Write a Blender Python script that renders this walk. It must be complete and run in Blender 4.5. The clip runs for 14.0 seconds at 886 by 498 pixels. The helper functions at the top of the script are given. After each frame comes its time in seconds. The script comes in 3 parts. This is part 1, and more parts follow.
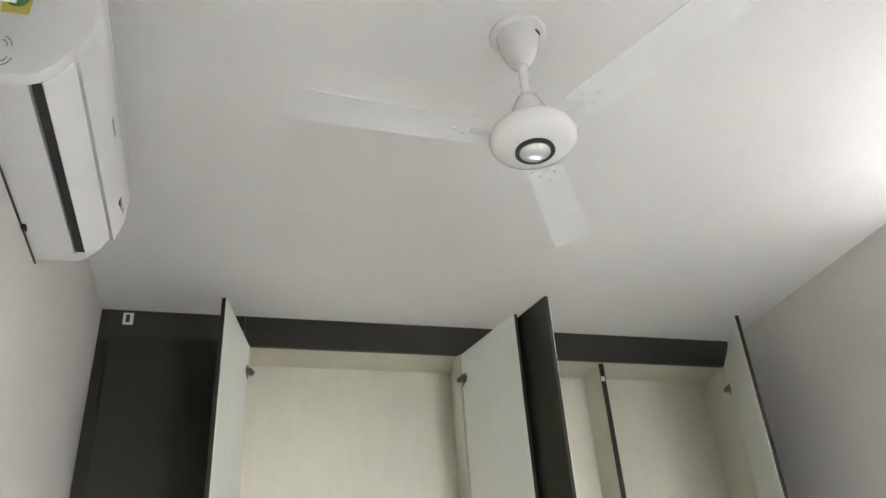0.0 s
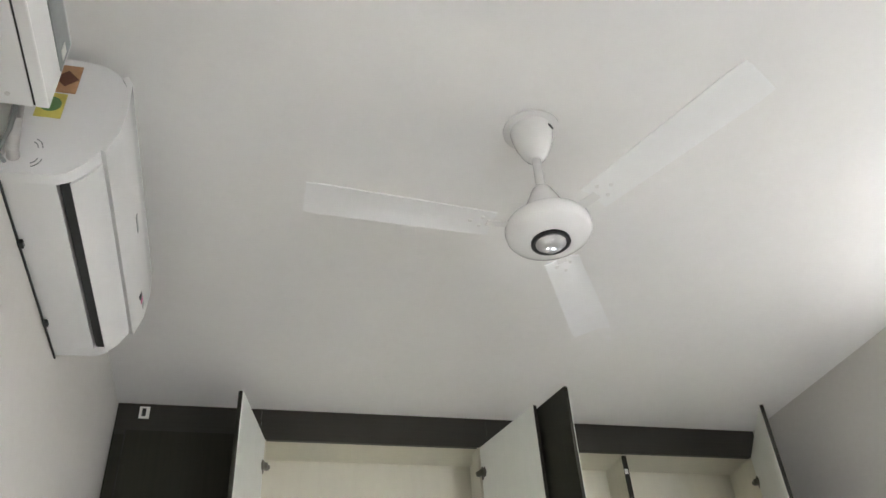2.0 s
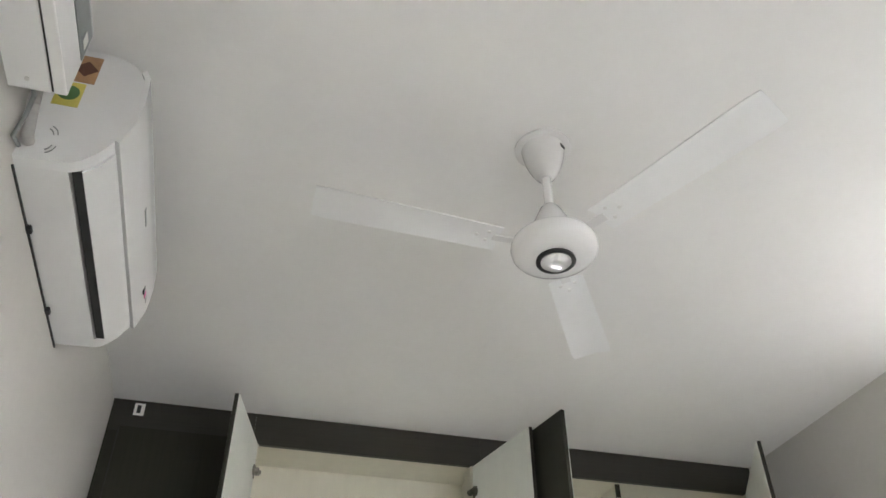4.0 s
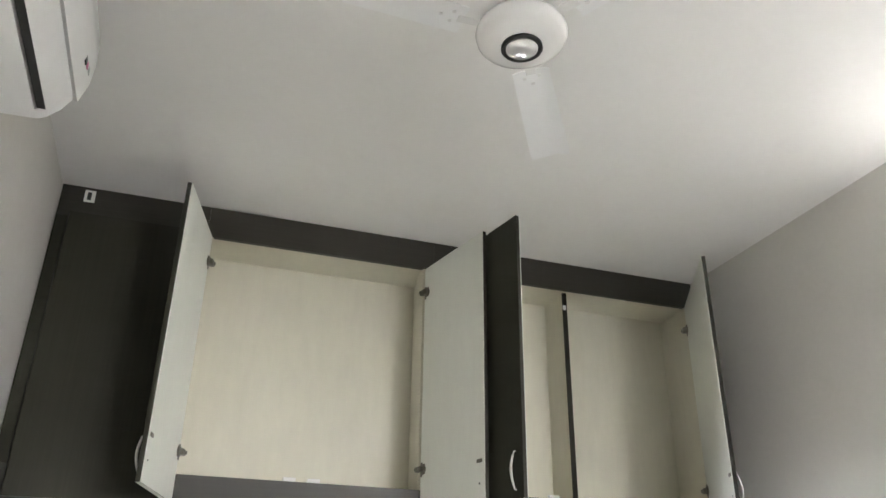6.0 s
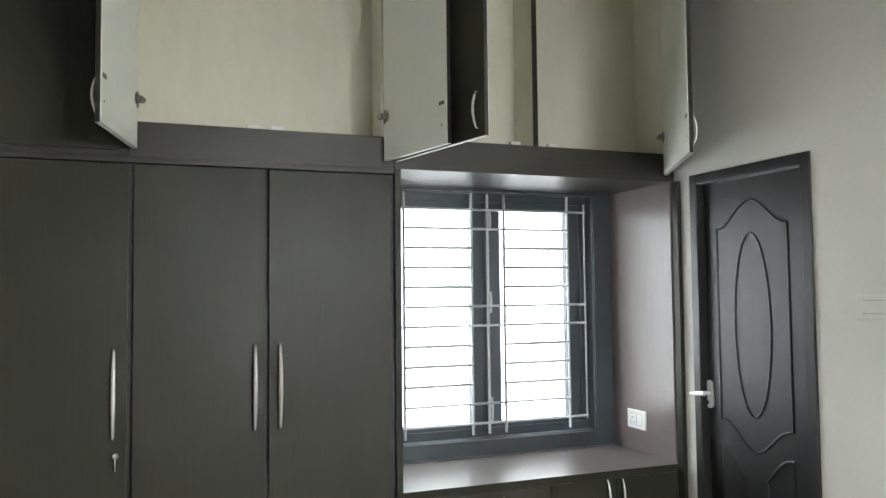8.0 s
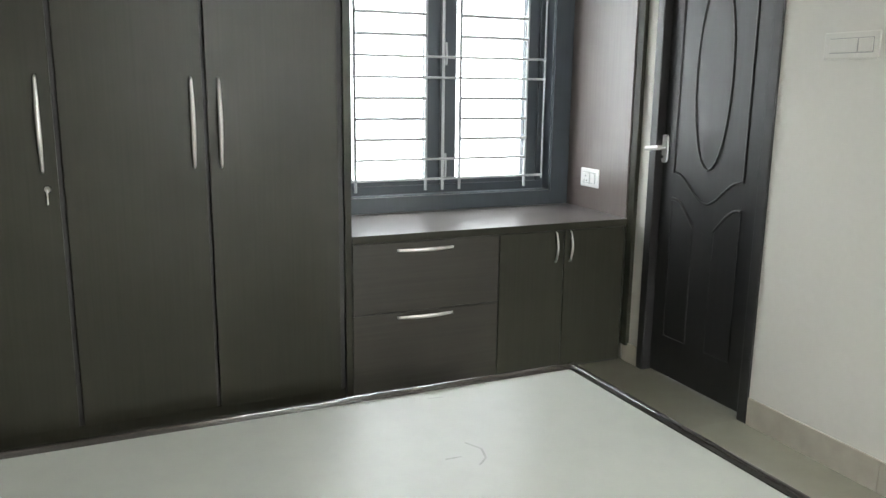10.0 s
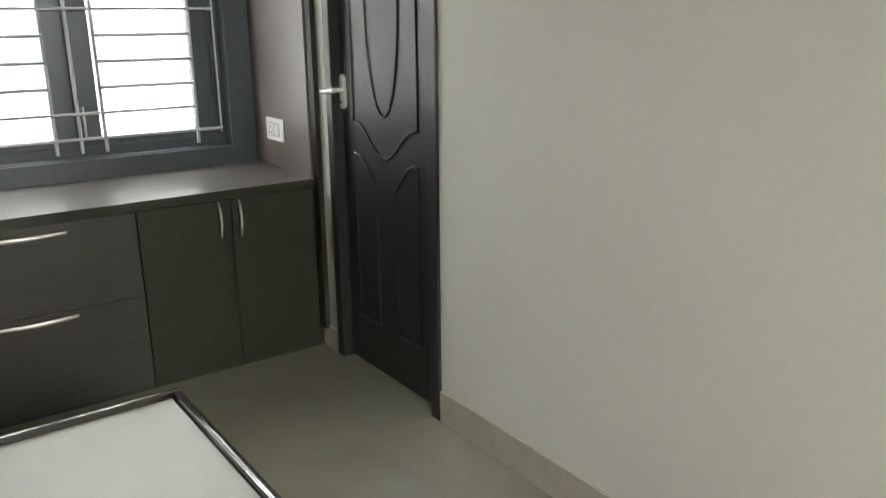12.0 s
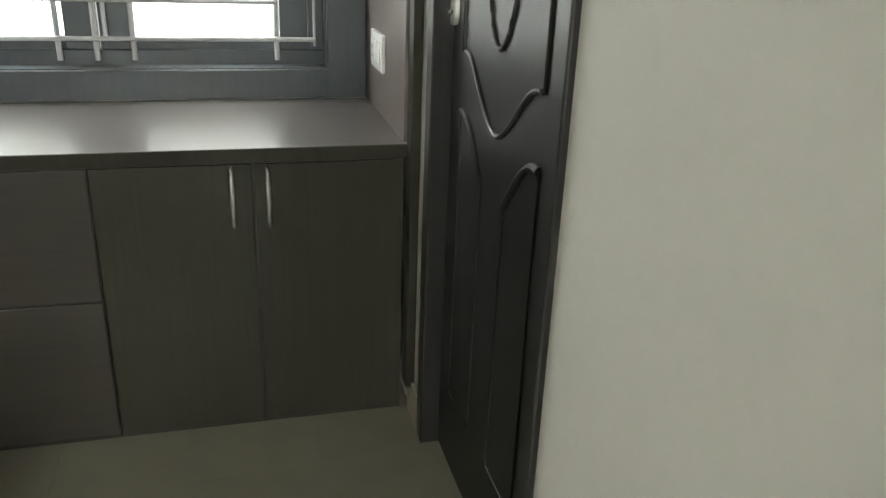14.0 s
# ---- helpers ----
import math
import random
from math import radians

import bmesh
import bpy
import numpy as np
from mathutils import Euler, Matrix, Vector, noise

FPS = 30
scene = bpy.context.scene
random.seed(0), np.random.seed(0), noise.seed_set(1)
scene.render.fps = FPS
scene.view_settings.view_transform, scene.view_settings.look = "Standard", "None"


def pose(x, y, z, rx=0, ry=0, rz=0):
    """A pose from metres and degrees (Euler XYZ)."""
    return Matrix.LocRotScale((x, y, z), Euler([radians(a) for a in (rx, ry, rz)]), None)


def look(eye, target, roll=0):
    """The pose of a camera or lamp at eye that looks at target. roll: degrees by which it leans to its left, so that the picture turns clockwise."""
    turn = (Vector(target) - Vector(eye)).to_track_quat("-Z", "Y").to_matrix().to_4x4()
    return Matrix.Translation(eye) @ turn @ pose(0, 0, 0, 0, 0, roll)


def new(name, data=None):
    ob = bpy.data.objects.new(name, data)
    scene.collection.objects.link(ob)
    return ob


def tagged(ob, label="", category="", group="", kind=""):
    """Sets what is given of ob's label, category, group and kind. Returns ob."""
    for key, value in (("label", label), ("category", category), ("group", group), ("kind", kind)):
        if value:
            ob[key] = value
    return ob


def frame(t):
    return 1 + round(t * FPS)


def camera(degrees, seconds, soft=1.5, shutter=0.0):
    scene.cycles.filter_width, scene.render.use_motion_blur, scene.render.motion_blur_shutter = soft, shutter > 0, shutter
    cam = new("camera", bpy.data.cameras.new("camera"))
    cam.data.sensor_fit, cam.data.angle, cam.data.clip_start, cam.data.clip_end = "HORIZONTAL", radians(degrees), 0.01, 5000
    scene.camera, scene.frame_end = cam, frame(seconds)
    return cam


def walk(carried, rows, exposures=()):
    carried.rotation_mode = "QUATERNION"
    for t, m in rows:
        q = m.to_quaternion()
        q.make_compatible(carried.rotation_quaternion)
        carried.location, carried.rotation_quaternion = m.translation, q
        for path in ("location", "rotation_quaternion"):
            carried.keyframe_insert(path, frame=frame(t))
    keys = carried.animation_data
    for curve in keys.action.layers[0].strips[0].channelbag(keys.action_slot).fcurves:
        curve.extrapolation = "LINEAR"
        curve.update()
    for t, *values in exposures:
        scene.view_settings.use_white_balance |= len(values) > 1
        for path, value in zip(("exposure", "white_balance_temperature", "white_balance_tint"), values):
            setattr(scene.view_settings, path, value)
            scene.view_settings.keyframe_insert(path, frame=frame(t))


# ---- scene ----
cam = camera(58.7, 14.0)
PATH = [
    (0, (-1.11, -3.341, 1.783), (-0.619, -1.686, 2.792), -4.1),
    (0.5, (-1.119, -3.363, 1.779), (-0.652, -1.742, 2.854), -4.2),
    (1, (-1.113, -3.349, 1.79), (-0.666, -1.759, 2.918), -4.2),
    (1.5, (-1.116, -3.35, 1.785), (-0.672, -1.788, 2.953), -4.3),
    (2, (-1.114, -3.352, 1.788), (-0.682, -1.809, 2.984), -4.2),
    (2.5, (-1.114, -3.35, 1.786), (-0.692, -1.824, 3.008), -4.1),
    (5, (-1.097, -3.318, 1.749), (-0.67, -1.808, 2.989), 1.9),
    (5.5, (-1.083, -3.29, 1.732), (-0.595, -1.685, 2.821), 1.7),
    (6, (-1.074, -3.26, 1.707), (-0.502, -1.55, 2.573), 0.8),
    (6.5, (-1.071, -3.246, 1.688), (-0.442, -1.478, 2.379), 0.3),
    (7, (-1.051, -3.232, 1.653), (-0.378, -1.418, 2.156), -0.4),
    (7.5, (-1.042, -3.22, 1.619), (-0.342, -1.372, 1.93), -0.5),
    (8, (-1.03, -3.197, 1.568), (-0.316, -1.332, 1.672), -0.6),
    (8.5, (-1.02, -3.188, 1.519), (-0.298, -1.325, 1.416), -0.8),
    (8.7, (-1.011, -3.185, 1.499), (-0.294, -1.327, 1.312), -0.7),
    (10.8, (-0.755, -2.946, 1.293), (0.187, -1.242, 0.836), 0.1),
    (11, (-0.668, -2.888, 1.294), (0.343, -1.229, 0.818), -0.6),
    (11.5, (-0.362, -2.84, 1.281), (0.784, -1.292, 0.741), -1.6),
    (12, (0.013, -2.841, 1.32), (1.126, -1.275, 0.765), -0.6),
    (12.5, (0.356, -2.593, 1.164), (1.319, -0.932, 0.603), 1.3),
    (13, (0.691, -2.453, 1.173), (1.314, -0.659, 0.547), 1.5),
    (13.5, (0.862, -2.169, 1.177), (1.401, -0.365, 0.503), 2.5),
    (14, (1.009, -1.751, 1.184), (1.504, 0.035, 0.433), 2.3),
]
EXPOSURES = [(0, 0.75, 6300, 16), (2.5, 0.68, 6300, 16), (5, 0.58, 6320, 16), (5.5, 0.58, 6340, 16), (6, 0.66, 6420, 15), (6.5, 0.38, 6440, 13), (7, 0.55, 6550, 10), (7.5, 0.34, 6450, 9), (8, 0.24, 6350, 9), (8.5, 0.45, 6280, 8), (11, 0.0, 6680, 9), (11.5, -0.14, 6800, 9), (12, -0.2, 6800, 8), (12.5, -0.3, 6850, 8), (13, -0.28, 6880, 8), (13.5, -0.25, 6870, 6), (14, -0.15, 6900, 5)]
walk(cam, [(t, look(e, g, r)) for t, e, g, r in PATH], EXPOSURES)

# ---- light ----
world = bpy.data.worlds.new("sky")
scene.world = world
world.use_nodes = True
sky = world.node_tree.nodes.new("ShaderNodeTexSky")
sky.sky_type, sky.sun_disc = 'NISHITA', False
sky.sun_elevation, sky.sun_rotation = radians(50), radians(200)
world.node_tree.links.new(sky.outputs[0], world.node_tree.nodes["Background"].inputs[0])
world.node_tree.nodes["Background"].inputs[1].default_value = 0.1


def lamp(name, m, kind, energy, colour, **more):
    data = bpy.data.lights.new(name, kind)
    data.energy, data.color = energy, colour
    for key, value in more.items():
        if key == "size":
            data.shape, data.size, data.size_y = 'RECTANGLE', value[0], value[1]
        if key == "angle":
            data.angle = value
    ob = new(name, data)
    ob.matrix_world = m
    return ob


lamp("sun", look((0, -3, 8), (0.6, 0, 0)), 'SUN', 1.0, (1, 0.96, 0.9), angle=radians(12))
lamp("daylight_fill", look((0.68, 1.35, 2.75), (0.68, -0.9, 0.5)), 'AREA', 200, (0.92, 0.97, 1.0), size=(1.8, 1.3))
# Extra lamp outside the niche window, added to brighten the east wall and door.
lamp("daylight_fill", look((-0.40, 1.35, 1.55), (1.40, -1.15, 1.15)), 'AREA', 55, (0.94, 0.98, 1.0), size=(1.2, 1.4))
# Fill lamp outside the added south window; lights the room from behind.
lamp("daylight_fill", look((0.95, -5.3, 2.35), (-0.25, -2.0, 0.65)), 'AREA', 420, (1.0, 0.99, 0.965), size=(2.0, 1.4))


# ---- materials ----
def material(name, colour, rough, metal=0.0, spec=0.5, grain=(0.0, (8, 8, 8)), stain=0.0, bump=0.0, bump_scale=300.0, coat=0.0, tint=None, per_piece=0.0):
    """A surface with fine grain and broad stains, in metres of the place."""
    m = bpy.data.materials.new(name)
    m.use_nodes = True
    nt = m.node_tree
    n, l = nt.nodes, nt.links
    b = n["Principled BSDF"]
    b.inputs["Roughness"].default_value = rough
    b.inputs["Metallic"].default_value = metal
    b.inputs["Specular IOR Level"].default_value = spec
    b.inputs["Coat Weight"].default_value = coat
    b.inputs["Coat Roughness"].default_value = 0.12
    co = n.new("ShaderNodeTexCoord")
    mp = n.new("ShaderNodeMapping")
    mp.inputs["Scale"].default_value = grain[1]
    l.new(co.outputs["Object"], mp.inputs["Vector"])
    fine = n.new("ShaderNodeTexNoise")
    fine.inputs["Scale"].default_value, fine.inputs["Detail"].default_value = 1.0, 6.0
    l.new(mp.outputs[0], fine.inputs["Vector"])
    broad = n.new("ShaderNodeTexNoise")
    broad.inputs["Scale"].default_value, broad.inputs["Detail"].default_value = 2.3, 4.0
    l.new(co.outputs["Object"], broad.inputs["Vector"])

    def around(socket, amount):
        r = n.new("ShaderNodeMapRange")
        r.inputs["From Min"].default_value, r.inputs["From Max"].default_value = 0.25, 0.75
        r.inputs["To Min"].default_value, r.inputs["To Max"].default_value = 1 - amount, 1 + amount
        l.new(socket, r.inputs["Value"])
        return r.outputs[0]

    a = n.new("ShaderNodeMath")
    a.operation = 'MULTIPLY'
    l.new(around(fine.outputs[0], grain[0]), a.inputs[0])
    l.new(around(broad.outputs[0], stain), a.inputs[1])
    value = a.outputs[0]
    if per_piece:
        info = n.new("ShaderNodeObjectInfo")
        p = n.new("ShaderNodeMapRange")
        p.inputs["To Min"].default_value, p.inputs["To Max"].default_value = 1 - per_piece, 1 + per_piece
        l.new(info.outputs["Random"], p.inputs["Value"])
        q = n.new("ShaderNodeMath")
        q.operation = 'MULTIPLY'
        l.new(value, q.inputs[0])
        l.new(p.outputs[0], q.inputs[1])
        value = q.outputs[0]
    mix = n.new("ShaderNodeVectorMath")
    mix.operation = 'SCALE'
    if tint:
        blend = n.new("ShaderNodeMix")
        blend.data_type = 'RGBA'
        blend.inputs[6].default_value = (*colour, 1)
        blend.inputs[7].default_value = (*tint, 1)
        l.new(broad.outputs[0], blend.inputs[0])
        l.new(blend.outputs[2], mix.inputs[0])
    else:
        mix.inputs[0].default_value = colour
    l.new(value, mix.inputs["Scale"])
    l.new(mix.outputs[0], b.inputs["Base Color"])
    rr = n.new("ShaderNodeMath")
    rr.operation = 'MULTIPLY'
    rr.inputs[1].default_value = rough
    l.new(around(broad.outputs[0], 0.06), rr.inputs[0])
    l.new(rr.outputs[0], b.inputs["Roughness"])
    if bump:
        t = n.new("ShaderNodeTexNoise")
        t.inputs["Scale"].default_value, t.inputs["Detail"].default_value = bump_scale, 3.0
        l.new(co.outputs["Object"], t.inputs["Vector"])
        u = n.new("ShaderNodeBump")
        u.inputs["Strength"].default_value, u.inputs["Distance"].default_value = bump, 0.002
        l.new(t.outputs[0], u.inputs["Height"])
        l.new(u.outputs[0], b.inputs["Normal"])
    return m


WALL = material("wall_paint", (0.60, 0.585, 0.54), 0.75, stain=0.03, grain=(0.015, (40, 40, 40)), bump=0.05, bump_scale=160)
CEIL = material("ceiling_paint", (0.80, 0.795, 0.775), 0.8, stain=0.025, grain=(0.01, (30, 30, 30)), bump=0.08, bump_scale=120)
WENGE = material("dark_laminate", (0.026, 0.0255, 0.0185), 0.42, spec=0.16, grain=(0.10, (110, 110, 2.5)), stain=0.10, bump=0.05, bump_scale=220)
WENGE_H = material("dark_laminate_level", (0.029, 0.0265, 0.021), 0.42, spec=0.34, grain=(0.16, (2.5, 110, 110)), stain=0.12, bump=0.04, bump_scale=220)
# Brown laminate whose base is lightened to carry the window's sheen and veil.
COUNTER_SHEEN = material("sheen_lifted_laminate", (0.080, 0.069, 0.064), 0.30, spec=0.6, grain=(0.14, (2.5, 110, 110)), stain=0.12)
SIDE = material("brown_laminate", (0.130, 0.108, 0.100), 0.33, grain=(0.14, (110, 110, 2.5)), stain=0.08)
CAP = material("polished_cap", (0.90, 0.90, 0.90), 0.11, metal=0.6)
# Near-black that paints the shade seen in gaps between doors and drawers.
GAP_SHADE = material("painted_gap_shade", (0.012, 0.011, 0.010), 0.6)
CREAM = material("cream_laminate", (0.635, 0.612, 0.505), 0.5, stain=0.04, grain=(0.03, (30, 30, 6)), bump=0.03)
PALE = material("pale_laminate", (0.71, 0.73, 0.67), 0.42, stain=0.03, grain=(0.02, (30, 30, 6)), bump=0.03)
BOARD = material("white_board", (0.335, 0.347, 0.315), 0.36, spec=0.35, stain=0.07, grain=(0.03, (14, 14, 14)), bump=0.04, bump_scale=60)
DOOR = material("dark_door_skin", (0.016, 0.0155, 0.0155), 0.36, spec=0.42, grain=(0.2, (70, 70, 3)), stain=0.15, bump=0.10, bump_scale=260)
RIM = material("dark_polished_rim", (0.024, 0.020, 0.018), 0.15, spec=0.6, grain=(0.2, (4, 4, 60)), stain=0.1, coat=0.5)
STEEL = material("brushed_steel", (0.64, 0.63, 0.61), 0.42, metal=1.0, grain=(0.05, (60, 60, 60)))
AGED = material("aged_nickel", (0.17, 0.16, 0.14), 0.4, metal=1.0, grain=(0.1, (80, 80, 80)))
SCUFF = material("grey_scuff", (0.25, 0.26, 0.24), 0.5, grain=(0.2, (40, 40, 40)))
SWITCH = material("ivory_plastic", (0.60, 0.59, 0.545), 0.36, grain=(0.02, (30, 30, 30)))
NICKEL = material("satin_nickel", (0.84, 0.84, 0.82), 0.38, metal=0.4)
CHROME = material("chrome", (0.85, 0.85, 0.85), 0.06, metal=1.0)
GRILLE = material("grey_painted_steel", (0.50, 0.52, 0.53), 0.4, stain=0.1, grain=(0.08, (50, 50, 50)))
# Dark paint, base lifted towards blue to carry the haze of window glare.
WFRAME_HAZE = material("dark_hazed_paint", (0.045, 0.055, 0.064), 0.35, stain=0.12, grain=(0.1, (60, 60, 4)))
PLASTIC = material("white_plastic", (0.80, 0.80, 0.79), 0.19, stain=0.02, grain=(0.01, (20, 20, 20)))
FANWHITE = material("white_enamel", (0.80, 0.795, 0.78), 0.17, stain=0.02, grain=(0.01, (20, 20, 20)), coat=0.4)
BLADE = material("white_blade_enamel", (0.80, 0.805, 0.80), 0.30, stain=0.03, grain=(0.01, (20, 20, 20)))
BLACK = material("black_plastic", (0.015, 0.016, 0.016), 0.45, grain=(0.1, (40, 40, 40)))
GREY = material("grey_plastic", (0.22, 0.24, 0.23), 0.4, grain=(0.08, (40, 40, 40)))
TILE = material("vitrified_tile", (0.190, 0.183, 0.143), 0.045, spec=0.7, grain=(0.05, (9, 9, 9)), stain=0.08, tint=(0.164, 0.159, 0.122), per_piece=0.03, coat=0.6)
GROUT = material("tile_grout", (0.20, 0.195, 0.14), 0.8, grain=(0.1, (60, 60, 60)))
SKIRT = material("skirting_tile", (0.40, 0.37, 0.31), 0.19, grain=(0.08, (14, 14, 14)), stain=0.1, per_piece=0.04)
YELLOW = material("yellow_label", (0.62, 0.55, 0.12), 0.5, grain=(0.05, (60, 60, 60)))
GREEN = material("green_print", (0.10, 0.22, 0.08), 0.5, grain=(0.05, (60, 60, 60)))
BROWN = material("copper_label", (0.42, 0.24, 0.12), 0.45, grain=(0.12, (50, 50, 50)))
MAROON = material("brown_print", (0.12, 0.04, 0.02), 0.5, grain=(0.05, (60, 60, 60)))
MAGENTA = material("magenta_print", (0.5, 0.12, 0.25), 0.5, grain=(0.05, (60, 60, 60)))
PAPER = material("white_paper", (0.75, 0.75, 0.70), 0.6, grain=(0.03, (60, 60, 60)))
COPPER = material("grey_pipe_sleeve", (0.42, 0.41, 0.39), 0.6, grain=(0.1, (60, 60, 60)), bump=0.1)

GLASS = bpy.data.materials.new("window_glass")
GLASS.use_nodes = True
g = GLASS.node_tree.nodes["Principled BSDF"]
g.inputs["Transmission Weight"].default_value, g.inputs["Roughness"].default_value, g.inputs["IOR"].default_value = 1.0, 0.02, 1.45
g.inputs["Base Color"].default_value = (0.97, 0.99, 0.98, 1)
SKYGLOW = bpy.data.materials.new("bright_overcast_sky")
SKYGLOW.use_nodes = True
e = SKYGLOW.node_tree.nodes["Principled BSDF"]
e.inputs["Base Color"].default_value = (0.8, 0.8, 0.8, 1)
e.inputs["Emission Color"].default_value = (0.96, 0.98, 1.0, 1)
e.inputs["Emission Strength"].default_value = 4.0

TUBE = bpy.data.materials.new("lit_diffuser")
TUBE.use_nodes = True
e = TUBE.node_tree.nodes["Principled BSDF"]
e.inputs["Base Color"].default_value = (0.85, 0.85, 0.83, 1)
e.inputs["Emission Color"].default_value = (1.0, 0.985, 0.95, 1)
e.inputs["Emission Strength"].default_value = 24.0


# ---- builders ----
def mesh_from(bm, name, mat_, smooth=False):
    bmesh.ops.recalc_face_normals(bm, faces=bm.faces)
    me = bpy.data.meshes.new(name)
    bm.to_mesh(me)
    bm.free()
    for m in mat_ if isinstance(mat_, (list, tuple)) else [mat_]:
        me.materials.append(m)
    if smooth:
        for p in me.polygons:
            p.use_smooth = True
        me.set_sharp_from_angle(angle=radians(35))
    return me


def thing(name, at, label, category, group="", kind=""):
    ob = new(name)
    ob.empty_display_size = 0.1
    ob.location = at
    tagged(ob, label, category, group, kind)
    bpy.context.view_layer.update()
    return ob


def part(name, bm, mat_, parent, label="", smooth=False):
    ob = new(name, mesh_from(bm, name, mat_, smooth))
    ob.parent = parent
    if parent.parent is None:
        ob.matrix_parent_inverse = parent.matrix_basis.inverted()
    if label:
        ob["label"] = label
    return ob


def solo(name, bm, mat_, label="", category="", group="", kind="", smooth=False):
    ob = new(name, mesh_from(bm, name, mat_, smooth))
    return tagged(ob, label, category, group, kind)


def add_box(bm, lo, hi, bevel=0.0, m=None):
    made = bmesh.ops.create_cube(bm, size=1.0)["verts"]
    s = [hi[i] - lo[i] for i in range(3)]
    c = [(hi[i] + lo[i]) / 2 for i in range(3)]
    t = Matrix.Translation(c) @ Matrix.Diagonal((*s, 1))
    bmesh.ops.transform(bm, matrix=(m @ t) if m else t, verts=made)
    if bevel:
        edges = list({e for v in made for e in v.link_edges})
        bmesh.ops.bevel(bm, geom=edges, offset=bevel, segments=2, affect='EDGES', profile=0.5)
    return bm


def box(lo, hi, bevel=0.0, m=None):
    return add_box(bmesh.new(), lo, hi, bevel, m)


def add_lathe(bm, profile, centre, sides=48, m=None):
    """A turned shape: profile of (radius, height) from top to bottom."""
    rings = []
    for r, z in profile:
        if r < 1e-6:
            rings.append([bm.verts.new((0, 0, z))])
        else:
            rings.append([bm.verts.new((r * math.cos(2 * math.pi * i / sides), r * math.sin(2 * math.pi * i / sides), z)) for i in range(sides)])
    for a, b in zip(rings, rings[1:]):
        for i in range(sides):
            j = (i + 1) % sides
            f = [a[i % len(a)], a[j % len(a)], b[j % len(b)], b[i % len(b)]]
            f = list(dict.fromkeys(f))
            if len(f) > 2:
                bm.faces.new(f)
    t = Matrix.Translation(centre)
    bmesh.ops.transform(bm, matrix=t @ m if m else t, verts=[v for r in rings for v in r])
    return bm


def lathe(profile, centre, sides=48, m=None):
    return add_lathe(bmesh.new(), profile, centre, sides, m)


def add_tube(bm, pts, r, sides=8, flat=1.0, closed=False, taper=0.0):
    """A rod of radius r along points, thinner by taper at its ends."""
    full = r
    pts = [Vector(p) for p in pts]
    rings = []
    n = len(pts)
    for i, p in enumerate(pts):
        a = pts[(i - 1) % n] if closed or i else p
        b = pts[(i + 1) % n] if closed or i < n - 1 else p
        d = (b - a).normalized()
        r = full * (1 - taper * abs(2 * i / (n - 1) - 1) ** 2)
        up = Vector((0, 0, 1)) if abs(d.z) < 0.9 else Vector((1, 0, 0))
        u = d.cross(up).normalized()
        w = u.cross(d).normalized()
        rings.append([bm.verts.new(p + u * r * math.cos(k * 2 * math.pi / sides) + w * r * flat * math.sin(k * 2 * math.pi / sides)) for k in range(sides)])
    pairs = list(zip(rings, rings[1:])) + ([(rings[-1], rings[0])] if closed else [])
    for a, b in pairs:
        for k in range(sides):
            j = (k + 1) % sides
            bm.faces.new((a[k], a[j], b[j], b[k]))
    if not closed:
        bm.faces.new(rings[0][::-1])
        bm.faces.new(rings[-1])
    return bm


def tube(pts, r, sides=8, flat=1.0, closed=False, taper=0.0):
    return add_tube(bmesh.new(), pts, r, sides, flat, closed, taper)


def add_extrude(bm, outline, a, b, axis=1):
    """An outline of (u, v) drawn out from a to b along an axis; u, v are the other two axes in order."""
    def at(u, v, w):
        p = [u, v]
        p.insert(axis, w)
        return p
    one = [bm.verts.new(at(u, v, a)) for u, v in outline]
    two = [bm.verts.new(at(u, v, b)) for u, v in outline]
    for i in range(len(one)):
        j = (i + 1) % len(one)
        bm.faces.new((one[i], one[j], two[j], two[i]))
    bm.faces.new(one[::-1])
    bm.faces.new(two)
    return bm


def extrude(outline, a, b, axis=1):
    return add_extrude(bmesh.new(), outline, a, b, axis)


# ---- the room: setting ----
XL, XR, YB, YN, H = -1.686, 1.42, -4.3, 0.55, 3.385

floor = solo("floor", box((XL - 0.15, YB - 0.15, -0.12), (XR + 0.15, YN + 0.15, -0.006)), GROUT, "beige grouted bed under polished floor tiles", "floor", kind="structure")
solo("ceiling", box((XL - 0.15, YB - 0.15, H), (XR + 0.15, YN + 0.3, H + 0.12)), CEIL, "plain white painted plaster ceiling", "ceiling", kind="structure")
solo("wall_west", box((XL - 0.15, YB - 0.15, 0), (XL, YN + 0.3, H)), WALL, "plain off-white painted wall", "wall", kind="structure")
bm = bmesh.new()
S0, S1, S2, S3 = -0.40, 1.14, 0.88, 2.22      # unseen window behind the walker, added for light
add_box(bm, (XL, YB - 0.15, 0), (S0, YB, H))
add_box(bm, (S1, YB - 0.15, 0), (XR, YB, H))
add_box(bm, (S0, YB - 0.15, 0), (S1, YB, S2))
add_box(bm, (S0, YB - 0.15, S3), (S1, YB, H))
solo("wall_south", bm, WALL, "plain off-white painted wall with an added window opening", "wall", kind="structure")

DY0, DY1, DZ = -0.845, -0.122, 2.10       # doorway
bm = bmesh.new()
add_box(bm, (XR, DY1, 0), (XR + 0.15, YN + 0.3, H))
add_box(bm, (XR, DY0, DZ), (XR + 0.15, DY1, H))
add_box(bm, (XR, YB - 0.15, 0), (XR + 0.15, DY0, H))
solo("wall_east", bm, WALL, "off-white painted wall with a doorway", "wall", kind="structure")

